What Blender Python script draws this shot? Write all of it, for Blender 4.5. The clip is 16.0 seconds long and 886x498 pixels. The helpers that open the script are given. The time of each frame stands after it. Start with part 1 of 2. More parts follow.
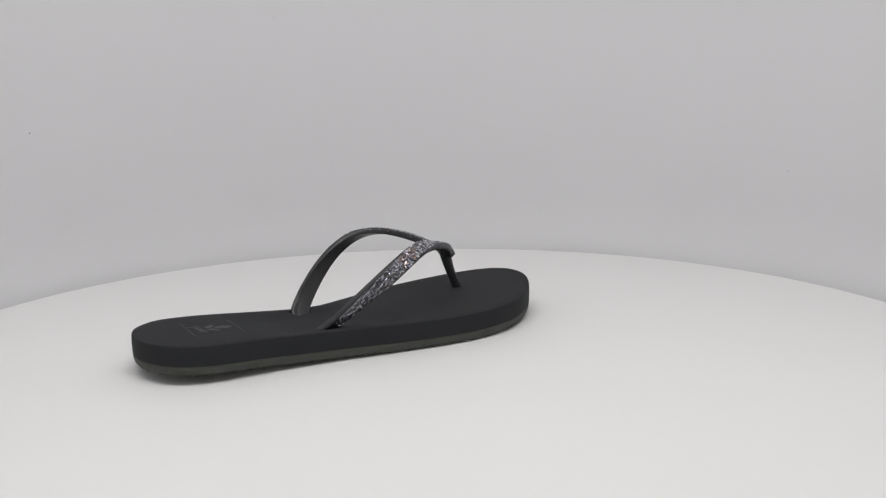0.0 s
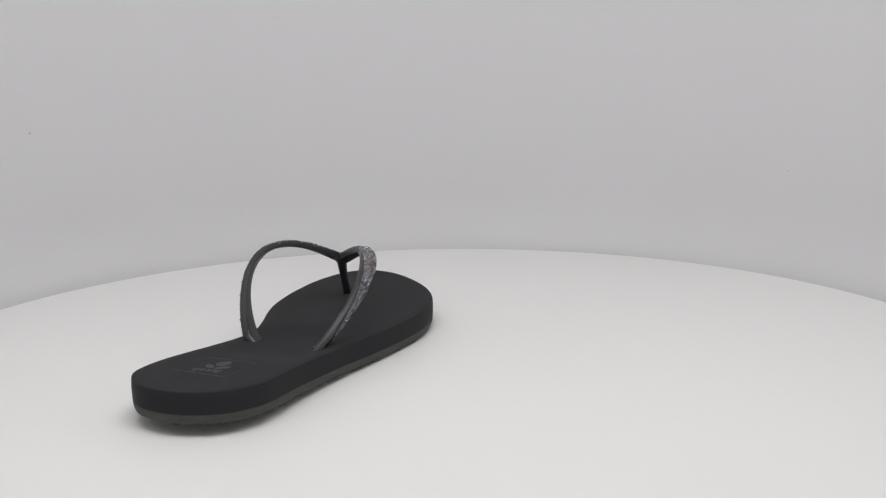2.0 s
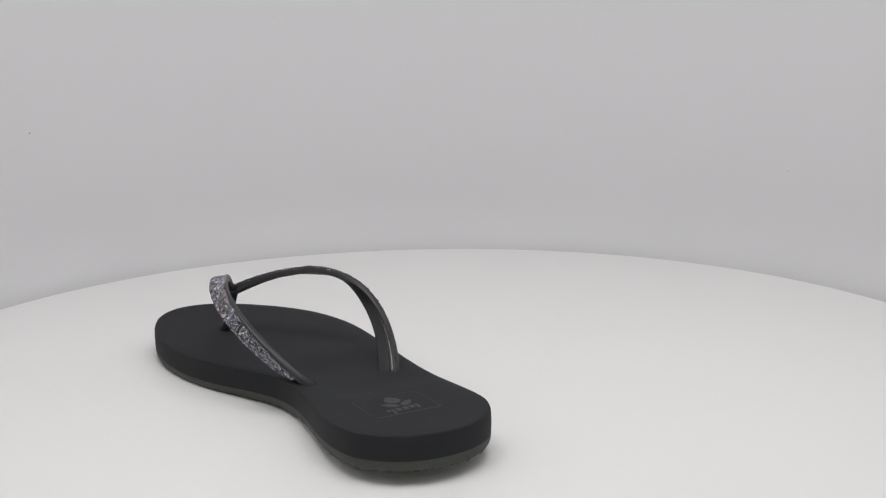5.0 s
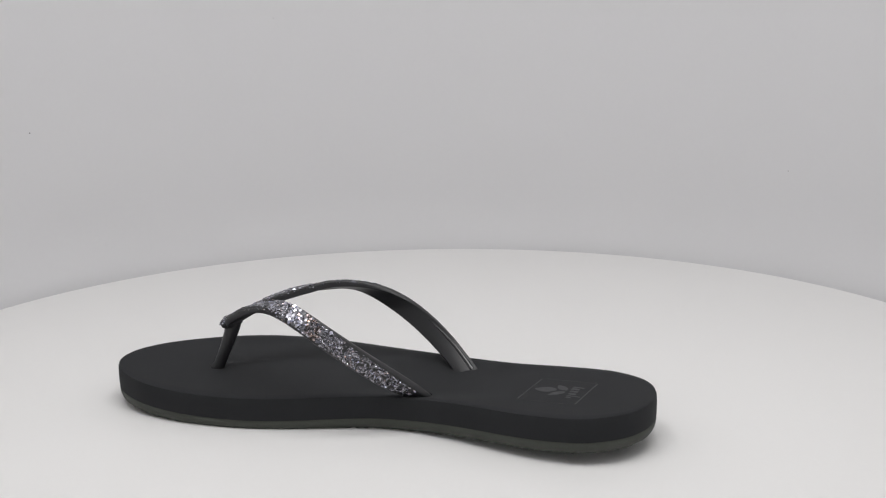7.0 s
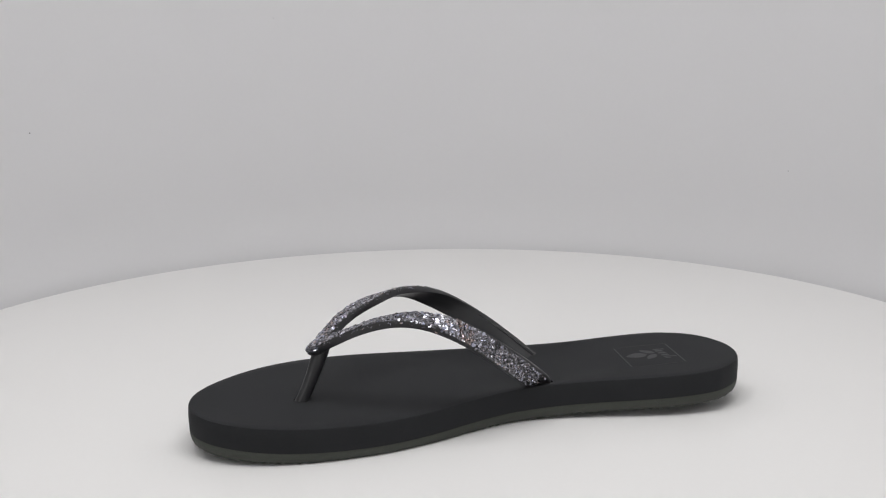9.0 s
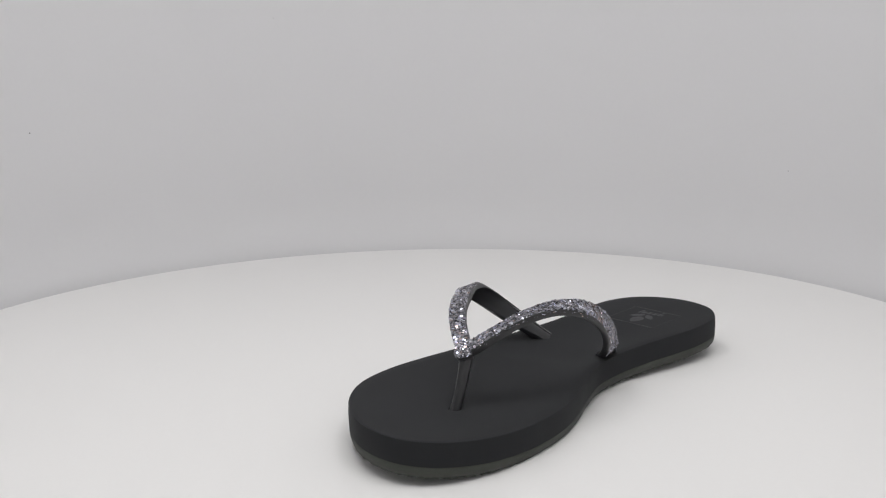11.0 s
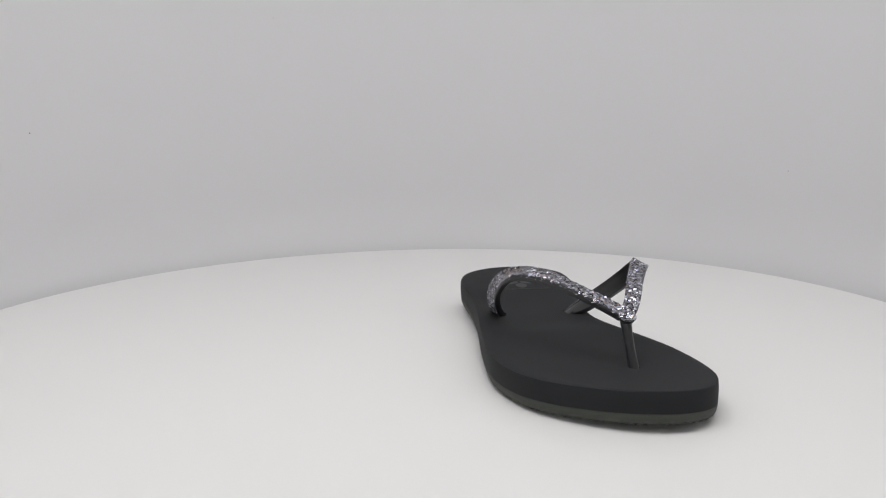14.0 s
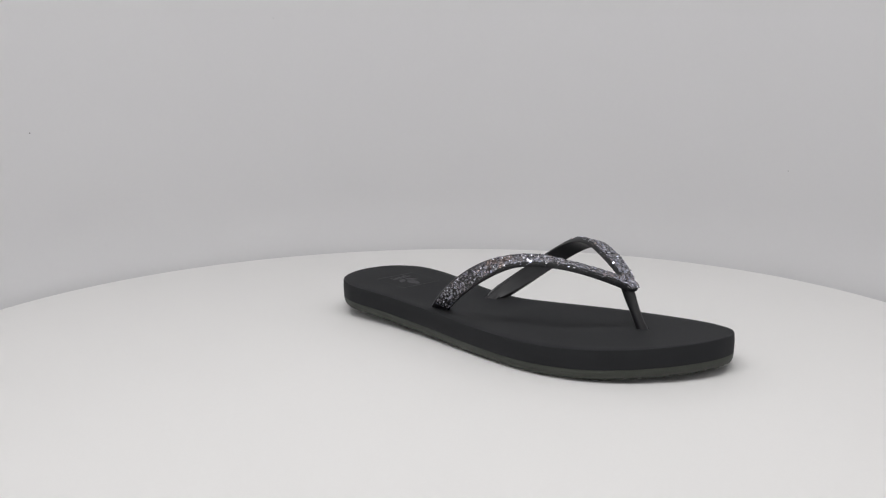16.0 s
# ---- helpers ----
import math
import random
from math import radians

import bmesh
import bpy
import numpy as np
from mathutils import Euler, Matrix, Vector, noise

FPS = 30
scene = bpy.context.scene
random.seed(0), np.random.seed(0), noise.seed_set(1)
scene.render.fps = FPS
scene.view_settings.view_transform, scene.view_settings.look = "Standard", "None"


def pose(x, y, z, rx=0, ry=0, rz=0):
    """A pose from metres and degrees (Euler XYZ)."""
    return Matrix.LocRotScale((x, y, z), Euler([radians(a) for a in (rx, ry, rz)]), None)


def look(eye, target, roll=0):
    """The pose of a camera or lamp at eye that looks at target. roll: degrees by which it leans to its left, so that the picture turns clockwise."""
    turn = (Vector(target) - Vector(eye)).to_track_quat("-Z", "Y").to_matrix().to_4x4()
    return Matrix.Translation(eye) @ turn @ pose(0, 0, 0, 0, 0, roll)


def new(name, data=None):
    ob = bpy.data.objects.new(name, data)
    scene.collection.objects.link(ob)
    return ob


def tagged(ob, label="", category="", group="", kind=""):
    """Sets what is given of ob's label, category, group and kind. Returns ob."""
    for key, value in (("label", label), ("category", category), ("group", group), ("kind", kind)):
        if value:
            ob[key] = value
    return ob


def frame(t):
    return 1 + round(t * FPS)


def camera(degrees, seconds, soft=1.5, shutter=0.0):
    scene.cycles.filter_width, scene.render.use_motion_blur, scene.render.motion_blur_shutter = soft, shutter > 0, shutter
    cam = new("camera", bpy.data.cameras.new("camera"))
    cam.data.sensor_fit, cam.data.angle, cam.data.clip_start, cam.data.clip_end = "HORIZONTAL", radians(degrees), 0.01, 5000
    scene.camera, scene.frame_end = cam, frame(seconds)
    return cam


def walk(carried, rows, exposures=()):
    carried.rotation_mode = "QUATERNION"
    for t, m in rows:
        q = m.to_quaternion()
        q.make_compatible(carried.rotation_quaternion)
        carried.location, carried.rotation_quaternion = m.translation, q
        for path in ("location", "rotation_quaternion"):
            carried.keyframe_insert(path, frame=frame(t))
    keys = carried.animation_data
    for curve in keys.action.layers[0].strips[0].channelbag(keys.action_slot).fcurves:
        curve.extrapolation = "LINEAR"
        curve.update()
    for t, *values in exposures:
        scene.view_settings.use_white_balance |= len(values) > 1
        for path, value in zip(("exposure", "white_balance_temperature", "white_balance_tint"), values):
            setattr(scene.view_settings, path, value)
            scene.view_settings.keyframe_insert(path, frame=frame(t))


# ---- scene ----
# A thong sandal turning on a white turntable inside a photo light box.
EYE = Vector((0.0, -0.5633, 0.1768))
YAW, PITCH = radians(0.753), radians(-11.385)
AIM = EYE + Vector((math.sin(YAW) * math.cos(PITCH), math.cos(YAW) * math.cos(PITCH), math.sin(PITCH)))
cam = camera(44.11, 16.0, soft=1.2)
STAND = look(EYE, AIM, -0.8855)
walk(cam, [(0.0, STAND), (16.0, STAND)], exposures=[(0.0, 0.0), (16.0, 0.0)])

TURN = 17.622          # degrees a second
HEADING = 38.23        # the sandal's heading at the start
SPOT = Vector((-0.0485, 0.0654, 0.0))   # its middle on the turntable at the start
RADIUS = 0.3163

# ---- world and light ----
world = bpy.data.worlds.new("world")
scene.world = world
world.use_nodes = True
world.node_tree.nodes["Background"].inputs[0].default_value = (0.9, 0.95, 1.0, 1)
world.node_tree.nodes["Background"].inputs[1].default_value = 0.05


def area_lamp(name, m, sx, sy, watts, colour):
    data = bpy.data.lights.new(name, "AREA")
    data.shape, data.size, data.size_y, data.energy, data.color = "RECTANGLE", sx, sy, watts, colour
    ob = new(name, data)
    ob.matrix_world = m
    return ob


area_lamp("light_panel_lamp", look((0, -0.20, 0.70), (0, -0.20, 0), 0), 0.56, 0.32, 2.68, (0.988, 0.988, 0.982))
for side in (-1, 1):
    area_lamp("light_strip_lamp", look((0.265 * side, -0.80, 0.095), (0.05 * side, 0.15, 0.085), 0), 0.08, 0.20, 0.31, (0.988, 0.988, 0.982))


# ---- materials ----
def material(name, colour, rough=0.6, metal=0.0, spread=0.06, scale=30.0, fine=600.0, bump=0.1, depth=0.0004, sheen=0.5):
    m = bpy.data.materials.new(name)
    m.use_nodes = True
    nt = m.node_tree
    b = nt.nodes["Principled BSDF"]
    b.inputs["Roughness"].default_value = rough
    b.inputs["Metallic"].default_value = metal
    b.inputs["Specular IOR Level"].default_value = sheen
    co = nt.nodes.new("ShaderNodeTexCoord")
    big, small = nt.nodes.new("ShaderNodeTexNoise"), nt.nodes.new("ShaderNodeTexNoise")
    big.inputs["Scale"].default_value, small.inputs["Scale"].default_value = scale, fine
    big.inputs["Detail"].default_value, small.inputs["Detail"].default_value = 4, 3
    for n in (big, small):
        nt.links.new(co.outputs["Object"], n.inputs["Vector"])
    add = nt.nodes.new("ShaderNodeMath")
    add.operation = "ADD"
    nt.links.new(big.outputs["Fac"], add.inputs[0])
    nt.links.new(small.outputs["Fac"], add.inputs[1])
    half = nt.nodes.new("ShaderNodeMath")
    half.operation = "MULTIPLY"
    half.inputs[1].default_value = 0.5
    nt.links.new(add.outputs[0], half.inputs[0])
    ramp = nt.nodes.new("ShaderNodeValToRGB")
    lo, hi = [c * (1 - spread) for c in colour], [min(1, c * (1 + spread)) for c in colour]
    ramp.color_ramp.elements[0].position, ramp.color_ramp.elements[1].position = 0.3, 0.7
    ramp.color_ramp.elements[0].color, ramp.color_ramp.elements[1].color = (*lo, 1), (*hi, 1)
    nt.links.new(half.outputs[0], ramp.inputs["Fac"])
    nt.links.new(ramp.outputs["Color"], b.inputs["Base Color"])
    bm = nt.nodes.new("ShaderNodeBump")
    bm.inputs["Strength"].default_value, bm.inputs["Distance"].default_value = bump, depth
    nt.links.new(small.outputs["Fac"], bm.inputs["Height"])
    nt.links.new(bm.outputs["Normal"], b.inputs["Normal"])
    return m


WHITE_WALL = material("white_backdrop_sheet", (0.709, 0.703, 0.713), 0.75, spread=0.008, scale=3, fine=400, bump=0.04)
WHITE_DISC = material("white_turntable_acrylic", (0.83, 0.82, 0.81), 0.55, spread=0.008, scale=6, fine=500, bump=0.02, sheen=0.3)
DARK_PANEL = material("dark_grey_panel", (0.11, 0.11, 0.11), 0.7, spread=0.05)
GREY_BASE = material("grey_painted_metal", (0.55, 0.55, 0.55), 0.5, spread=0.03)
FOAM = material("charcoal_eva_foam", (0.0245, 0.0253, 0.0272), 0.72, spread=0.10, scale=45, fine=1800, bump=0.25, depth=0.0002, sheen=0.10)
FOAM.node_tree.nodes["Principled BSDF"].inputs["Sheen Weight"].default_value = 0.02
SOLE = material("olive_grey_rubber", (0.052, 0.056, 0.047), 0.7, spread=0.14, scale=60, fine=1200, bump=0.3, sheen=0.4)
RUBBER = material("black_moulded_rubber", (0.022, 0.022, 0.024), 0.42, spread=0.08, scale=60, fine=900, bump=0.06, sheen=0.5)
POST_RUBBER = material("satin_black_rubber", (0.022, 0.022, 0.024), 0.30, spread=0.08, scale=60, fine=900, bump=0.1, sheen=0.5)
PRINT = material("faded_grey_print", (0.0315, 0.0315, 0.0345), 0.62, spread=0.55, scale=420, fine=1500, bump=0.1)
PRINT_FAINT = material("fainter_grey_print", (0.029, 0.029, 0.031), 0.65, spread=0.35, scale=300, fine=1500, bump=0.1)
RUBBER_RIM = material("polished_black_rubber", (0.022, 0.022, 0.024), 0.07, spread=0.08, scale=60, fine=900, bump=0.03, sheen=0.6)
GLITTER_BED = material("dark_glitter_glue", (0.11, 0.11, 0.12), 0.40, metal=0.4, spread=0.5, scale=700, fine=2500, bump=0.8, depth=0.0006)
SPECK = material("dark_dust", (0.15, 0.14, 0.14), 0.8)


def flake_material(name, tint):
    m = bpy.data.materials.new(name)
    m.use_nodes = True
    nt = m.node_tree
    b = nt.nodes["Principled BSDF"]
    b.inputs["Metallic"].default_value, b.inputs["Roughness"].default_value = 0.95, 0.14
    geo = nt.nodes.new("ShaderNodeNewGeometry")
    ramp = nt.nodes.new("ShaderNodeValToRGB")
    el = ramp.color_ramp.elements
    el[0].position, el[0].color = 0.0, (0.16, 0.16, 0.17, 1)
    el[1].position, el[1].color = 1.0, (0.86, 0.86, 0.92, 1)
    for pos, col in ((0.35, (0.25, 0.25, 0.272, 1)), (0.7, (0.44, 0.44, 0.48, 1)), (0.77, (0.46, 0.36, 0.32, 1)), (0.84, (0.36, 0.38, 0.52, 1))):
        el.new(pos).color = col
    nt.links.new(geo.outputs["Random Per Island"], ramp.inputs["Fac"])
    for e in el:
        e.color = (*[c * k for c, k in zip(e.color[:3], tint)], 1)
    nt.links.new(ramp.outputs["Color"], b.inputs["Base Color"])
    return m


FLAKES = flake_material("silver_glitter_flakes", (1.08, 1.08, 1.08))
FLAKES_WARM = flake_material("copper_glitter_flakes", (1.06, 0.90, 0.79))


# ---- mesh helpers ----
def mesh_of(name, verts, faces, mat, smooth=True):
    me = bpy.data.meshes.new(name)
    me.from_pydata([tuple(v) for v in verts], [], [tuple(f) for f in faces])
    me.materials.append(mat)
    bm = bmesh.new()
    bm.from_mesh(me)
    bmesh.ops.remove_doubles(bm, verts=bm.verts, dist=1e-6)
    bmesh.ops.recalc_face_normals(bm, faces=bm.faces)
    bm.to_mesh(me)
    bm.free()
    if smooth:
        me.polygons.foreach_set("use_smooth", [True] * len(me.polygons))
        me.set_sharp_from_angle(angle=radians(50))
    return me


def part(name, me, parent, label="", kind=""):
    ob = new(name, me)
    ob.parent = parent
    return tagged(ob, label=label, kind=kind)


def loft(loops, close_first=True, close_last=True):
    """Quads between closed loops of equal length, with flat ends."""
    n = len(loops[0])
    verts = [v for lp in loops for v in lp]
    faces = []
    for i in range(len(loops) - 1):
        for j in range(n):
            k = (j + 1) % n
            faces.append((i * n + j, i * n + k, (i + 1) * n + k, (i + 1) * n + j))
    if close_first:
        faces.append(tuple(range(n))[::-1])
    if close_last:
        faces.append(tuple((len(loops) - 1) * n + j for j in range(n)))
    return verts, faces


def ring(radius, z, n=192):
    return [(radius * math.cos(2 * math.pi * i / n), radius * math.sin(2 * math.pi * i / n), z) for i in range(n)]


def spline(xs, ys, x):
    """A smooth curve through the stations (Catmull-Rom)."""
    i = max(0, min(len(xs) - 2, sum(1 for q in xs if q <= x) - 1))
    h = xs[i + 1] - xs[i]
    t = (x - xs[i]) / h
    def slope(k):
        a, b = max(0, k - 1), min(len(xs) - 1, k + 1)
        return (ys[b] - ys[a]) / (xs[b] - xs[a])
    a, b = slope(i) * h, slope(i + 1) * h
    return ((2 * t - 3) * t * t + 1) * ys[i] + ((t - 2) * t + 1) * t * a + (3 - 2 * t) * t * t * ys[i + 1] + (t - 1) * t * t * b


# ---- the light box ----
def u_plan(x_half, y_back, corner, y_front, n=24):
    pts = [(-x_half, y_front)]
    for i in range(n + 1):
        a = math.pi - i / n * math.pi / 2
        pts.append((-x_half + corner + corner * math.cos(a), y_back - corner + corner * math.sin(a)))
    for i in range(n + 1):
        a = math.pi / 2 - i / n * math.pi / 2
        pts.append((x_half - corner + corner * math.cos(a), y_back - corner + corner * math.sin(a)))
    pts.append((x_half, y_front))
    return pts


def backdrop_y(x, z):
    d = 0.0 if z > BOX_FLOOR + COVE else COVE * (1 - math.sqrt(1 - (1 - (z - BOX_FLOOR) / COVE) ** 2))
    q = max(0.0, abs(x) - (HALF_WIDTH - CORNER))
    return BACK - CORNER + math.sqrt((CORNER - d) ** 2 - q * q)


BOX_FLOOR, BOX_TOP, FRONT = -0.052, 0.74, -0.86
HALF_WIDTH, BACK, CORNER, COVE = 0.343, 0.337, 0.3415, 0.100


def build_box():
    """One bent sheet: upright at the sides and back, swept in a cove into the floor."""
    profile = [(-0.006, BOX_TOP), (0.0, BOX_TOP), (0.0, 0.45), (0.0, 0.25), (0.0, BOX_FLOOR + COVE)]
    for k in range(1, 17):
        a = k / 16 * math.pi / 2
        profile.append((COVE * (1 - math.cos(a)), BOX_FLOOR + COVE * (1 - math.sin(a))))
    profile += [(COVE + 0.12, BOX_FLOOR), (COVE + 0.12, BOX_FLOOR - 0.006)]
    for k in range(16, 0, -1):
        a = k / 16 * math.pi / 2
        profile.append((COVE - (COVE + 0.006) * math.cos(a), BOX_FLOOR + COVE - (COVE + 0.006) * math.sin(a)))
    loops = [[(x, y, z) for x, y in u_plan(HALF_WIDTH - d, BACK - d, CORNER - d, FRONT, 32)] for d, z in profile]
    n, m = len(loops[0]), len(loops)
    verts = [v for lp in loops for v in lp]
    faces = [(i * n + j, i * n + j + 1, (i + 1) % m * n + j + 1, (i + 1) % m * n + j) for i in range(m) for j in range(n - 1)]
    faces += [tuple(i * n for i in range(m)), tuple(i * n + n - 1 for i in range(m))]
    tagged(new("backdrop", mesh_of("backdrop", verts, faces, WHITE_WALL)), "curved matt white backdrop sheet of a photo light box", "backdrop", kind="structure")

    def slab(name, x0, x1, y0, y1, z0, z1, label, cat, mat):
        v = [(x, y, z) for z in (z0, z1) for y in (y0, y1) for x in (x0, x1)]
        f = [(0, 1, 3, 2), (4, 6, 7, 5), (0, 4, 5, 1), (2, 3, 7, 6), (0, 2, 6, 4), (1, 5, 7, 3)]
        return tagged(new(name, mesh_of(name, v, f, mat, False)), label, cat, kind="structure")
    slab("floor", -0.36, 0.36, FRONT, 0.36, BOX_FLOOR - 0.020, BOX_FLOOR - 0.008, "plain white floor panel under the turntable", "floor", WHITE_WALL)
    slab("ceiling", -0.36, 0.36, FRONT, 0.36, BOX_TOP + 0.001, BOX_TOP + 0.012, "plain white ceiling panel of the light box", "ceiling", WHITE_WALL)
    # added out of view behind the camera, dark to limit bounce onto the sandal
    slab("unseen_front_panel", -0.36, 0.36, FRONT - 0.012, FRONT - 0.001, BOX_FLOOR, BOX_TOP, "unseen dark grey panel added behind the camera to curb bounced light", "wall", DARK_PANEL)


def build_speck(x, z, size):
    """A grain of dust that clings to the backdrop's flat back."""
    rng = random.Random(int(1000 * (x + 1)))
    loops = [[(size * k * rng.uniform(0.7, 1.2) * math.cos(a * math.pi / 4), -d, size * k * rng.uniform(0.7, 1.2) * math.sin(a * math.pi / 4)) for a in range(8)] for k, d in ((1.0, 0.0), (0.9, 0.0003), (0.4, 0.0006))]
    v, f = loft(loops)
    ob = tagged(new("dust_speck", mesh_of("dust_speck", v, f, SPECK)), "tiny dark dust speck on the white backdrop", "dust speck", "dust on the backdrop")
    ob.location = (x, backdrop_y(x, z) - 0.0001, z)
    return ob


# ---- the turntable ----
def build_turntable():
    thing = new("turntable")
    tagged(thing, "round smooth white turntable disc on a low base", "turntable")
    r, e = RADIUS, 0.0015
    v, f = loft([ring(r - e, -0.005), ring(r, -0.005 + e), ring(r, -e), ring(r - 0.3 * e, -0.3 * e), ring(r - e, 0.0), ring(r * 0.6, 0.0), ring(r * 0.2, 0.0)])
    disc = part("disc", mesh_of("disc", v, f, WHITE_DISC), thing, "smooth white acrylic disc")
    disc.data.polygons.foreach_set("use_smooth", [False] * len(disc.data.polygons))
    v, f = loft([ring(0.15, -0.0599, 96), ring(0.15, -0.020, 96), ring(0.146, -0.016, 96), ring(0.09, -0.0155, 96), ring(0.09, -0.0051, 96)])
    part("base", mesh_of("base", v, f, GREY_BASE), thing, "grey drive base")
    return thing


# ---- the sandal ----
HALF = 0.131
STATIONS = [-131, -124, -110, -100, -85, -70, -50, -30, -10, 10, 30, 50, 70, 85, 100, 110, 124, 131]
INNER = [0, 22.3, 32.9, 34.8, 33.4, 29.6, 23.2, 18.3, 17.3, 22.0, 28.2, 32.5, 33.6, 32.7, 29.9, 26.2, 16.7, 0]
OUTER = [0, -21.5, -31.7, -34.5, -36.4, -38.1, -41.6, -46.1, -51.4, -56.3, -60.6, -62.9, -61.3, -56.6, -47.8, -39.2, -22.4, 0]
ANGLES = [math.acos(max(-1, min(1, -s / 131.0))) for s in STATIONS]
BLACK, TOTAL = 0.0105, 0.0173


def top_z(u, v):
    dish = 0.0022 * math.exp(-((u + 0.033) / 0.034) ** 4 - ((v + 0.0120) / 0.0245) ** 4)   # the foam sags between the strap holes
    return 0.016046 - dish - 0.032024 * u + 0.26347 * u * u + 1.5590 * u ** 3 - 0.012866 * v - 0.12889 * u * v


def edge(side, a):
    return 0.001 * spline(ANGLES, side, a)


def outline(n=220):
    """The plan of the sandal, anticlockwise from the heel along the outer side."""
    pts = []
    for i in range(n):
        a = math.pi * i / n
        pts.append((-HALF * math.cos(a), edge(OUTER, a)))
    for i in range(n):
        a = math.pi - math.pi * i / n
        pts.append((-HALF * math.cos(a), edge(INNER, a)))
    return pts


def inset(pts, d):
    out, n = [], len(pts)
    for i in range(n):
        (x0, y0), (x1, y1) = pts[i - 3], pts[(i + 3) % n]
        t = Vector((x1 - x0, y1 - y0)).normalized()
        out.append((pts[i][0] - t.y * d, pts[i][1] + t.x * d))
    return out


def level(pts, drop):
    return [(x, y, top_z(x, y) - drop) for x, y in pts]


LEAN_AT = [0.0, 0.2, 0.4, 0.6, 0.8, 1.0]
LEAN_OUTER = ([-0.25, -0.45, -0.22, 0.18, 0.26, 0.5], [-0.80, -0.88, -0.45, -0.26, 0.05, 0.05], [-0.45, 0.22, 0.88, 0.94, 0.96, 0.9])   # how the straps' faces lean: forward, sideways, up
TWIST = [24, 18, 6, 0, 0, 0]   # degrees by which both straps roll towards the toe
LEAN_INNER = ([-0.15, -0.36, -0.22, 0.16, 0.30, 0.5], [0.69, 0.93, 0.84, 0.20, -0.15, -0.05], [-0.42, 0.03, 0.52, 0.97, 0.92, 0.9])


def ribbon(points):
    """Centre, tangent, outward normal and side along a strap's Bezier."""
    n, lean = len(points) - 1, LEAN_INNER if points[2][1] > 0 else LEAN_OUTER
    P = [Vector(q) * 0.001 for q in points]
    out = []
    for i in range(SEG + 1):
        t = i / SEG
        c = sum((math.comb(n, k) * t ** k * (1 - t) ** (n - k) * P[k] for k in range(n + 1)), Vector())
        d = sum((math.comb(n - 1, k) * t ** k * (1 - t) ** (n - 1 - k) * (P[k + 1] - P[k]) for k in range(n)), Vector()).normalized()
        w = Vector([spline(LEAN_AT, q, t) for q in lean])
        nn = (w - d * w.dot(d)).normalized()
        side = d.cross(nn)
        if i == 0:
            fore = math.copysign(1.0, side.x)
        roll = radians(spline(LEAN_AT, TWIST, t))
        nn = (nn * math.cos(roll) + side * (fore * math.sin(roll))).normalized()
        out.append((t, c - nn * 0.0002, d, nn, d.cross(nn)))
    return out


SEG = 72
STRAP_OUTER = [(-34.0, -33.2, 17.2), (-0.5, -55.2, 47.0), (36.0, -42.0, 69.5), (29.6, -20.8, 41.8), (41.9, -40.5, 62.4), (72.3, -4.6, 40.4)]
STRAP_INNER = [(-26.6, 11.4, 15.8), (-25.4, 14.2, 18.2), (39.5, 61.4, 68.0), (21.2, 6.6, 63.0), (64.2, 12.8, 49.4), (72.9, -3.6, 40.2)]


def band_width(t):
    return 0.001 * spline([0.0, 0.15, 0.3, 0.6, 1.0], [10.2, 10.4, 9.9, 9.0, 7.4], t)


def band_profile(w, h, deep, hollow):
    """Half-round edges, a flat outer face; the inner face is domed or, where hollow, flat between two fine rims."""
    pts = [(-w, 0.1 * h), (-0.97 * w, 0.7 * h), (-0.88 * w, h), (0.0, h * 1.02), (0.88 * w, h), (0.97 * w, 0.7 * h), (w, 0.1 * h)]
    pts += [(0.985 * w, -0.6 * deep), (0.92 * w, -0.95 * deep), (0.84 * w, -deep), (0.74 * w, -(1.10 - 0.19 * hollow) * deep), (0.35 * w, -(1.25 - 0.34 * hollow) * deep), (0.0, -(1.30 - 0.39 * hollow) * deep)]
    return pts + [(-x, y) for x, y in pts[-2:6:-1]]


def band_mesh(points):
    loops, rows = [], ribbon(points)
    t, c, d, nn, s = rows[0]
    rows = [(t, c - d * 0.007, d, nn, s), *rows]      # it runs down into the footbed
    for t, c, d, nn, s in rows:
        deep = 0.001 * spline([0.0, 0.3, 0.5, 0.7, 1.0], [2.1, 1.9, 2.0, 2.2, 2.5], t)
        loops.append([c + s * x + nn * y for x, y in band_profile(band_width(t) / 2, 0.0014, deep, max(0.0, min(1.0, (t - 0.04) / 0.16)))])
    return loft(loops)


def rim_mesh(points):
    """A narrow polished ridge on the strap's inner face where it leaves the footbed."""
    loops, rows = [], [r for r in ribbon(points) if r[0] < 0.13]
    t, c, d, nn, s = rows[0]
    rows = [(t, c - d * 0.006, d, nn, s), *rows]
    heel = -math.copysign(1.0, s.x)
    for t, c, d, nn, s in rows:
        r = 0.0009 * max(0.03, 1 - t / 0.13) ** 0.8
        o = c + s * (heel * (0.50 + 0.9 * t) * band_width(t) / 2) - nn * 0.0021
        loops.append([o + s * (1.5 * r * math.cos(k * math.pi / 5)) + nn * (r * math.sin(k * math.pi / 5)) for k in range(10)])
    return loft(loops)


def glitter_bed_mesh(points):
    rows = [r for r in ribbon(points) if 0.03 < r[0]]
    loops = []
    for t, c, d, nn, s in rows:
        w = band_width(t) / 2 - 0.0007 - 0.0005 * max(0.0, 1 - t / 0.4)
        o = c + nn * 0.0008
        loops.append([o - s * w, o - s * w * 0.9 + nn * 0.0003, o + nn * 0.0005, o + s * w * 0.9 + nn * 0.0003, o + s * w, o - nn * 0.0004])
    return loft(loops)


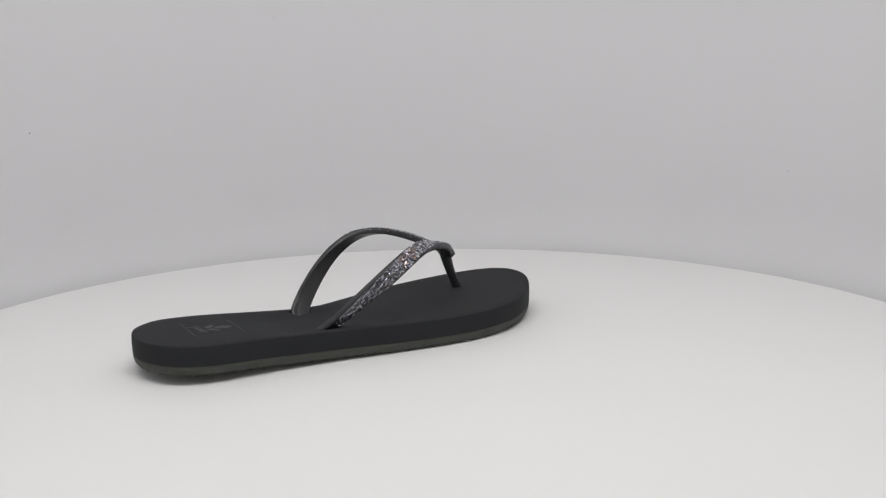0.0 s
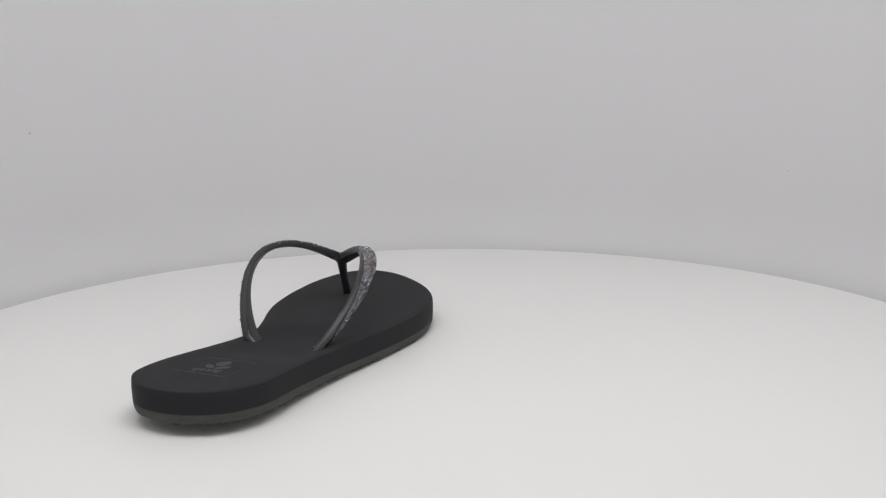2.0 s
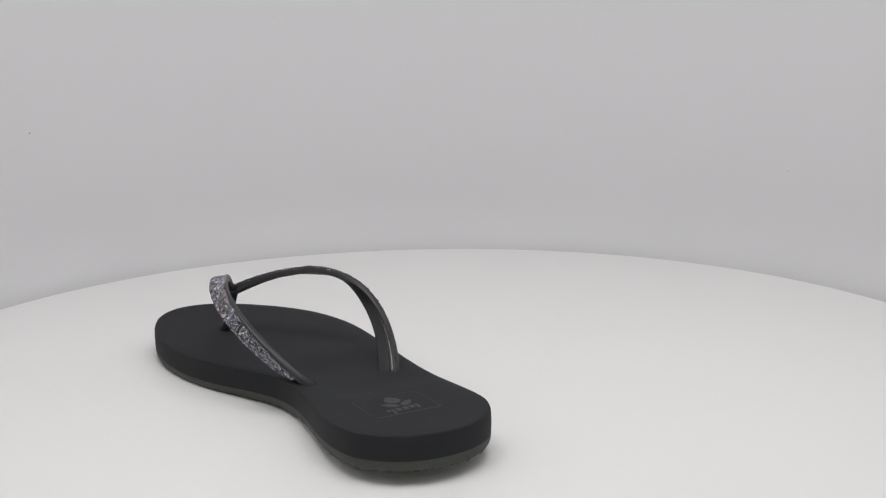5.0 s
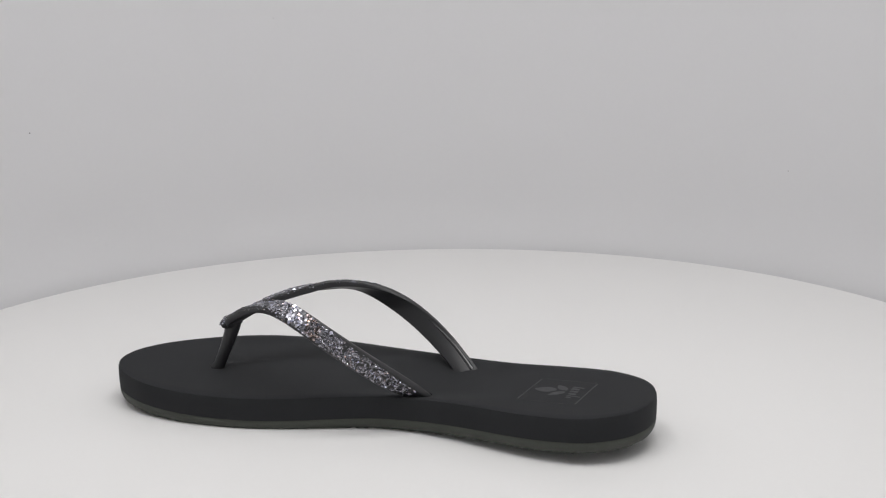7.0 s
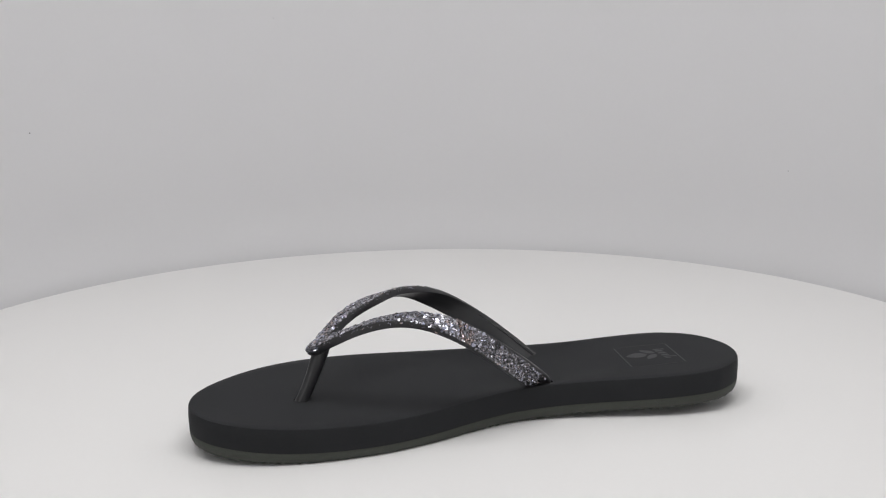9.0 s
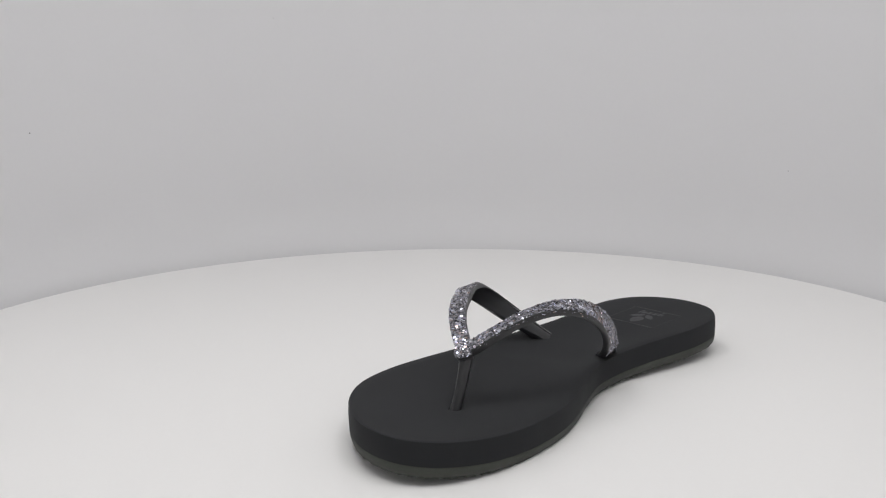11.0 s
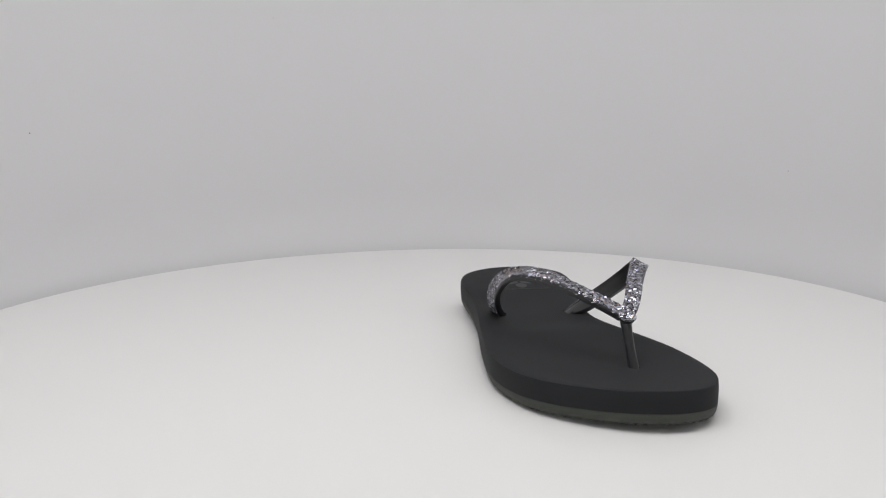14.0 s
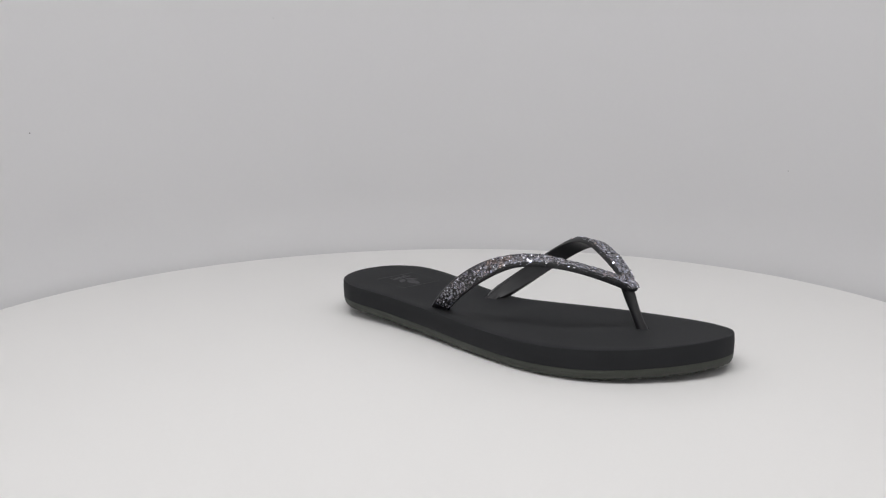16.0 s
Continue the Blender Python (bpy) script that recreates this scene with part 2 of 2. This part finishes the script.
def add_flake(verts, faces, p, n, r, rng):
    a = n.orthogonal().normalized()
    b = n.cross(a)
    turn, k, sides = rng.random() * 6.28, len(verts), rng.choice((4, 5, 6))
    verts += [p + a * (r * math.cos(turn + 6.2832 * j / sides)) + b * (r * math.sin(turn + 6.2832 * j / sides)) for j in range(sides)]
    verts += [v - n * 0.00012 for v in verts[-sides:]]
    faces.append(tuple(range(k, k + sides)))
    faces += [(k + j, k + sides + j, k + sides + (j + 1) % sides, k + (j + 1) % sides) for j in range(sides)]


def flake_mesh(points, count, seed):
    """Flakes strewn evenly along a strap: fine by the footbed, coarse towards the toe."""
    rng = random.Random(seed)
    rows = ribbon(points)
    run = [0.0]
    for a, b in zip(rows, rows[1:]):
        run.append(run[-1] + (b[1] - a[1]).length)
    verts, faces, warm = [], [], []
    for _ in range(count):
        q = run[-1] * (0.028 + 0.972 * rng.random())
        i = max(k for k in range(SEG) if run[k] <= q)
        f = (q - run[i]) / (run[i + 1] - run[i])
        t, c, d, nn, s = rows[i]
        c, nn = c.lerp(rows[i + 1][1], f), nn.lerp(rows[i + 1][3], f)
        along = q / run[-1]
        w = band_width(t) / 2
        x = rng.uniform(-1, 1)
        lump = noise.noise((c + s * (x * w)) * 620)
        if along < 0.34 and lump < -0.18 + 1.6 * max(0.0, 0.15 - along):
            continue
        coarse = max(0.0, min(1.0, (along - 0.36) / 0.16))
        reach = w - 0.0002 - 0.0008 * (1 - coarse)
        rise = rng.uniform(0.00128, 0.00150) + (1 - coarse) * 0.0009 * max(0.0, lump) - 0.0013 * max(0.0, abs(x) - 0.9) / 0.1 * coarse
        p = c + s * (x * reach) + nn * rise
        r, k = rng.choice((0.00024, 0.00030, 0.00036, 0.00044)), 0.56 - 0.28 * coarse
        if rng.random() < 0.13 * coarse:
            r, k = rng.choice((0.00062, 0.00075, 0.00090)), 0.16
            p += nn * 0.0002
        tilt = Vector((rng.gauss(0, k), rng.gauss(0, k), rng.gauss(0, k))) + s * (1.4 * max(0.0, abs(x) - 0.85) / 0.15 * coarse * (1 if x > 0 else -1))
        add_flake(verts, faces, p, (nn + tilt).normalized(), r, rng)
        copper = 0.40 < along < 0.52 and noise.noise(c * 260 + s * (x * 1.2)) > 0.12 and rng.random() < 0.7
        warm += [1 if copper else 0] * (len(faces) - len(warm))
    return verts, faces, warm


def flakes_of(verts, faces, warm=()):
    me = bpy.data.meshes.new("glitter")
    me.from_pydata([tuple(q) for q in verts], [], faces)
    me.materials.append(FLAKES)
    me.materials.append(FLAKES_WARM)
    if warm:
        me.polygons.foreach_set("material_index", warm)
    return me


def cut(ob, cutters):
    """Cuts the holes out of a mesh, once and for all."""
    for v, f in cutters:
        tool = new("cutter", mesh_of("cutter", v, f, RUBBER, False))
        mod = ob.modifiers.new("hole", "BOOLEAN")
        mod.object, mod.operation, mod.solver = tool, "DIFFERENCE", "EXACT"
        bpy.context.view_layer.update()
        me = bpy.data.meshes.new_from_object(ob.evaluated_get(bpy.context.evaluated_depsgraph_get()))
        ob.modifiers.clear()
        ob.data = me
        bpy.data.objects.remove(tool)


def slot(x, y, heading, length, width, depth, n=24):
    """A cutter for a rounded slot in the footbed."""
    loops = []
    for z in (top_z(x, y) - depth, top_z(x, y) + 0.01):
        lp = []
        for k in range(n):
            a = 2 * math.pi * k / n
            px, py = length / 2 * math.copysign(abs(math.cos(a)) ** 0.7, math.cos(a)), width / 2 * math.sin(a)
            lp.append((x + px * math.cos(heading) - py * math.sin(heading), y + px * math.sin(heading) + py * math.cos(heading), z))
        loops.append(lp)
    return loft(loops)


def flat_shape(pts, lift=0.00009):
    """A thin printed shape on the footbed from its plan, in metres."""
    n = len(pts)
    verts = [(x, y, top_z(x, y) + lift) for x, y in pts] + [(x, y, top_z(x, y) - 0.0002) for x, y in pts]
    faces = [tuple(range(n)), tuple(range(2 * n - 1, n - 1, -1))] + [(j, n + j, n + (j + 1) % n, (j + 1) % n) for j in range(n)]
    return verts, faces


def build_sandal():
    thing = new("flip_flop")
    tagged(thing, "black foam flip-flop with silver glitter straps, lying on the white turntable", "sandal")
    plan = outline()
    n = len(plan) // 2

    # footbed: a grid on top, a rounded rim and an upright side
    rim = inset(plan, 0.0009)
    verts, faces, across = [], [], 16
    for i in range(n + 1):
        (x0, y0), (x1, y1) = rim[i], rim[-i]
        if i in (0, n):
            x1, y1 = x0, y0
        for j in range(across + 1):
            x, y = x0 + (x1 - x0) * j / across, y0 + (y1 - y0) * j / across
            verts.append((x, y, top_z(x, y)))
    for i in range(n):
        for j in range(across):
            a = i * (across + 1) + j
            faces.append((a, a + across + 1, a + across + 2, a + 1))
    side, sf = loft([level(rim, 0), level(inset(plan, 0.00026), 0.00026), level(plan, 0.0010), level(inset(plan, -0.0002), 0.005), level(plan, BLACK), level(inset(plan, 0.012), BLACK)], False, True)
    faces += [tuple(i + len(verts) for i in f) for f in sf]
    verts += side
    footbed = part("footbed", mesh_of("footbed", verts, faces, FOAM), thing, "matt charcoal foam footbed")
    cut(footbed, [slot(-0.0357, -0.0313, radians(-104), 0.0086, 0.0052, 0.006), slot(-0.0302, 0.0098, radians(104), 0.0086, 0.0052, 0.006), slot(0.0819, -0.0028, 0, 0.0064, 0.0054, 0.004)])
    me = footbed.data
    me.polygons.foreach_set("use_smooth", [True] * len(me.polygons))
    me.set_sharp_from_angle(angle=radians(35))

    # outsole with a rounded, ragged lower edge
    def ragged(d, drop, amount):
        pts = inset(plan, d)
        out = []
        for i, (x, y) in enumerate(pts):
            k = noise.noise(Vector((x * 420, y * 420, d * 900))) + 0.6 * noise.noise(Vector((x * 1100, y * 1100, 3.0)))
            out.append((x, y, max(0.0002, top_z(x, y) - drop + amount * k)))
        return out
    v, f = loft([level(inset(plan, 0.010), BLACK + 0.0001), level(inset(plan, 0.0002), BLACK + 0.0001), level(plan, BLACK + 0.0005), level(inset(plan, 0.0002), BLACK + 0.0022),
                 ragged(0.0006, BLACK + 0.0036, 0.0001), ragged(0.0012, BLACK + 0.0047, 0.0007), ragged(0.0022, BLACK + 0.0051, 0.0008), ragged(0.0040, BLACK + 0.0050, 0.0006),
                 ragged(0.0075, TOTAL - 0.0006, 0.0003), ragged(0.0095, TOTAL, 0.0002), ragged(0.013, TOTAL + 0.0001, 0)], True, True)
    part("outsole", mesh_of("outsole", v, f, SOLE), thing, "thin olive-grey rubber outsole")

    # straps
    for points, seed in ((STRAP_OUTER, 11), (STRAP_INNER, 12)):
        v, f = band_mesh(points)
        strap = part("strap", mesh_of("strap", v, f, RUBBER), thing, "glossy black rubber strap")
        v, f = rim_mesh(points)
        part("strap_rim", mesh_of("strap_rim", v, f, RUBBER_RIM), strap, "polished narrow rubber rim")
        v, f = glitter_bed_mesh(points)
        part("glitter_strip", mesh_of("glitter_strip", v, f, GLITTER_BED), strap, "coarse dark silver glitter strip")
        v, f, warm = flake_mesh(points, 10500, seed)
        part("glitter", flakes_of(v, f, warm), strap, "sparkling silver glitter flakes", kind="stuff")

    # the toe post: a leaning tube that widens at both ends
    a, b, c = Vector((0.0720, -0.0035, 0.0404)), Vector((0.0742, -0.0032, 0.030)), Vector((0.0823, -0.0028, 0.0140))
    loops = []
    for i in range(17):
        t = i / 16
        p = a * (1 - t) ** 2 + b * 2 * t * (1 - t) + c * t * t
        d = ((b - a) * (1 - t) + (c - b) * t).normalized()
        s = Vector((0, 1, 0))
        q = d.cross(s).normalized().lerp(Vector((0.923, 0, -0.386)), (1 - t) ** 3).normalized()
        p = p + q * (-0.0008 * (1 - t) ** 3)
        rx, ry = 0.0027 + 0.0019 * (1 - t) ** 2 + 0.0007 * t ** 8, 0.0021 + 0.0014 * (1 - t) ** 4 + 0.0004 * t ** 8
        loops.append([p + q * (rx * math.cos(k * math.pi / 10)) + s * (ry * math.sin(k * math.pi / 10)) for k in range(20)])
    v, f = loft(loops)
    part("toe_post", mesh_of("toe_post", v, f, POST_RUBBER), thing, "black rubber toe post")

    # the tip in which both straps meet
    loops = []
    o, d = Vector((0.0678, -0.0035, 0.0418)), Vector((0.0106, 0.0001, -0.0040))
    up = Vector((0.41, 0, 0.91))
    for i in range(13):
        t = i / 12
        k = math.sqrt(max(0.004, 1 - ((t - 0.45) / 0.56) ** 2)) if t > 0.45 else 0.35 + 0.65 * (t / 0.45) ** 0.5
        lp = []
        for j in range(20):
            a = j * math.pi / 10
            lp.append(o + d * t + Vector((0, 1, 0)) * (0.0043 * k * math.cos(a)) + up * (0.0034 * k * math.sin(a) - 0.0005))
        loops.append(lp)
    v, f = loft(loops)
    joint = part("strap_joint", mesh_of("strap_joint", v, f, RUBBER), thing, "rounded black rubber joint of the straps")
    rng, gv, gf = random.Random(21), [], []
    for _ in range(420):
        t, a = rng.uniform(0.05, 0.97), rng.uniform(0.30, 2.84)
        k = math.sqrt(max(0.004, 1 - ((t - 0.45) / 0.56) ** 2)) if t > 0.45 else 0.75 + 0.25 * t / 0.45
        p = o + d * t + Vector((0, 1, 0)) * (0.0043 * k * math.cos(a)) + up * (0.0034 * k * math.sin(a) - 0.0004)
        q = up + Vector((1.1 * max(0, t - 0.5), 0.5 * math.cos(a), 0)) + Vector((rng.gauss(0, 0.4), rng.gauss(0, 0.4), rng.gauss(0, 0.4)))
        add_flake(gv, gf, p + q.normalized() * 0.0001, q.normalized(), rng.choice((0.0004, 0.0005, 0.0006, 0.0008)), rng)
    part("glitter", flakes_of(gv, gf), joint, "sparkling silver glitter flakes", kind="stuff")

    # the faded print on the heel: two frame lines, a three-leaf emblem and small bars of writing
    def on_heel(pts):
        """Plan of the print: x towards the toe, y to the inner side, in mm, from its middle."""
        a = radians(-9.5)
        return [(0.001 * (-88.3 + x * math.cos(a) - y * math.sin(a)), 0.001 * (0.8 + x * math.sin(a) + y * math.cos(a))) for x, y in pts]
    def leaf(x, y, heading, length, width):
        pts, a = [], radians(heading)
        for k in range(20):
            q = k / 20 * 2 * math.pi
            lx, ly = length / 2 * (1 + math.cos(q)), width / 2 * math.sin(q) * abs(math.sin(q)) ** 0.5 * (1 - 0.2 * math.cos(q))
            pts.append((x + lx * math.cos(a) - ly * math.sin(a), y + lx * math.sin(a) + ly * math.cos(a)))
        return pts
    def bar(x0, x1, y0, y1):
        return [(x0, y0), (x1, y0), (x1, y1), (x0, y1)]
    for x in (13.2, -13.2):
        v, f = flat_shape(on_heel(bar(x - 0.35, x + 0.35, -14.5, 14.5)))
        part("print_line", mesh_of("print_line", v, f, PRINT_FAINT, False), footbed, "thin faded grey printed line")
    for y in (-15.2, 15.2):
        v, f = flat_shape(on_heel(bar(-12.6, 12.6, y - 0.12, y + 0.12)))
        part("print_line", mesh_of("print_line", v, f, PRINT_FAINT, False), footbed, "thin faded grey printed line")
    for x, y, heading, length, width in ((0.8, -0.9, 2, 10.4, 6.8), (-3.4, -0.2, 48, 8.6, 4.0), (-3.4, -1.6, -46, 8.6, 4.0)):
        v, f = flat_shape(on_heel(leaf(x, y, heading, length, width)))
        part("print_leaf", mesh_of("print_leaf", v, f, PRINT, False), footbed, "faded grey printed leaf")
    for y, w, h, tilt in ((-7.2, 1.3, 5.4, 0.4), (-4.6, 2.4, 3.6, 0.2), (-1.4, 2.4, 3.8, 0.3), (1.9, 2.2, 3.6, 0.3), (4.6, 1.2, 6.2, 0.5), (6.6, 1.6, 2.2, 0.2)):
        x = -4.6 - 0.12 * (y + 7)
        v, f = flat_shape(on_heel([(x, y - w / 2), (x + 0.2, y + w / 2), (x - h, y + w / 2 + tilt), (x - h + 0.3, y - w / 2 + tilt)]))
        part("print_bar", mesh_of("print_bar", v, f, PRINT, False), footbed, "faded grey printed bar")
    v, f = flat_shape(on_heel(leaf(-12.6, -15.6, 0, 0.8, 0.8)))
    part("print_dot", mesh_of("print_dot", v, f, PRINT, False), footbed, "small grey printed dot")
    return thing


def motions():
    times = [i * 0.1 for i in range(161)]
    rows = []
    for t in times:
        spin = pose(0, 0, 0, 0, 0, TURN * t)
        rows.append((t, spin @ Matrix.Translation(SPOT) @ pose(0, 0, 0, 0, 0, HEADING)))
    walk(sandal, rows)
    walk(turntable, [(t, pose(0, 0, 0, 0, 0, TURN * t)) for t in times])


build_box()
for speck in ((-0.275, 0.1102, 0.0005), (0.2605, 0.0723, 0.0004), (-0.1191, 0.1872, 0.0004)):
    build_speck(*speck)
turntable = build_turntable()
sandal = build_sandal()
motions()
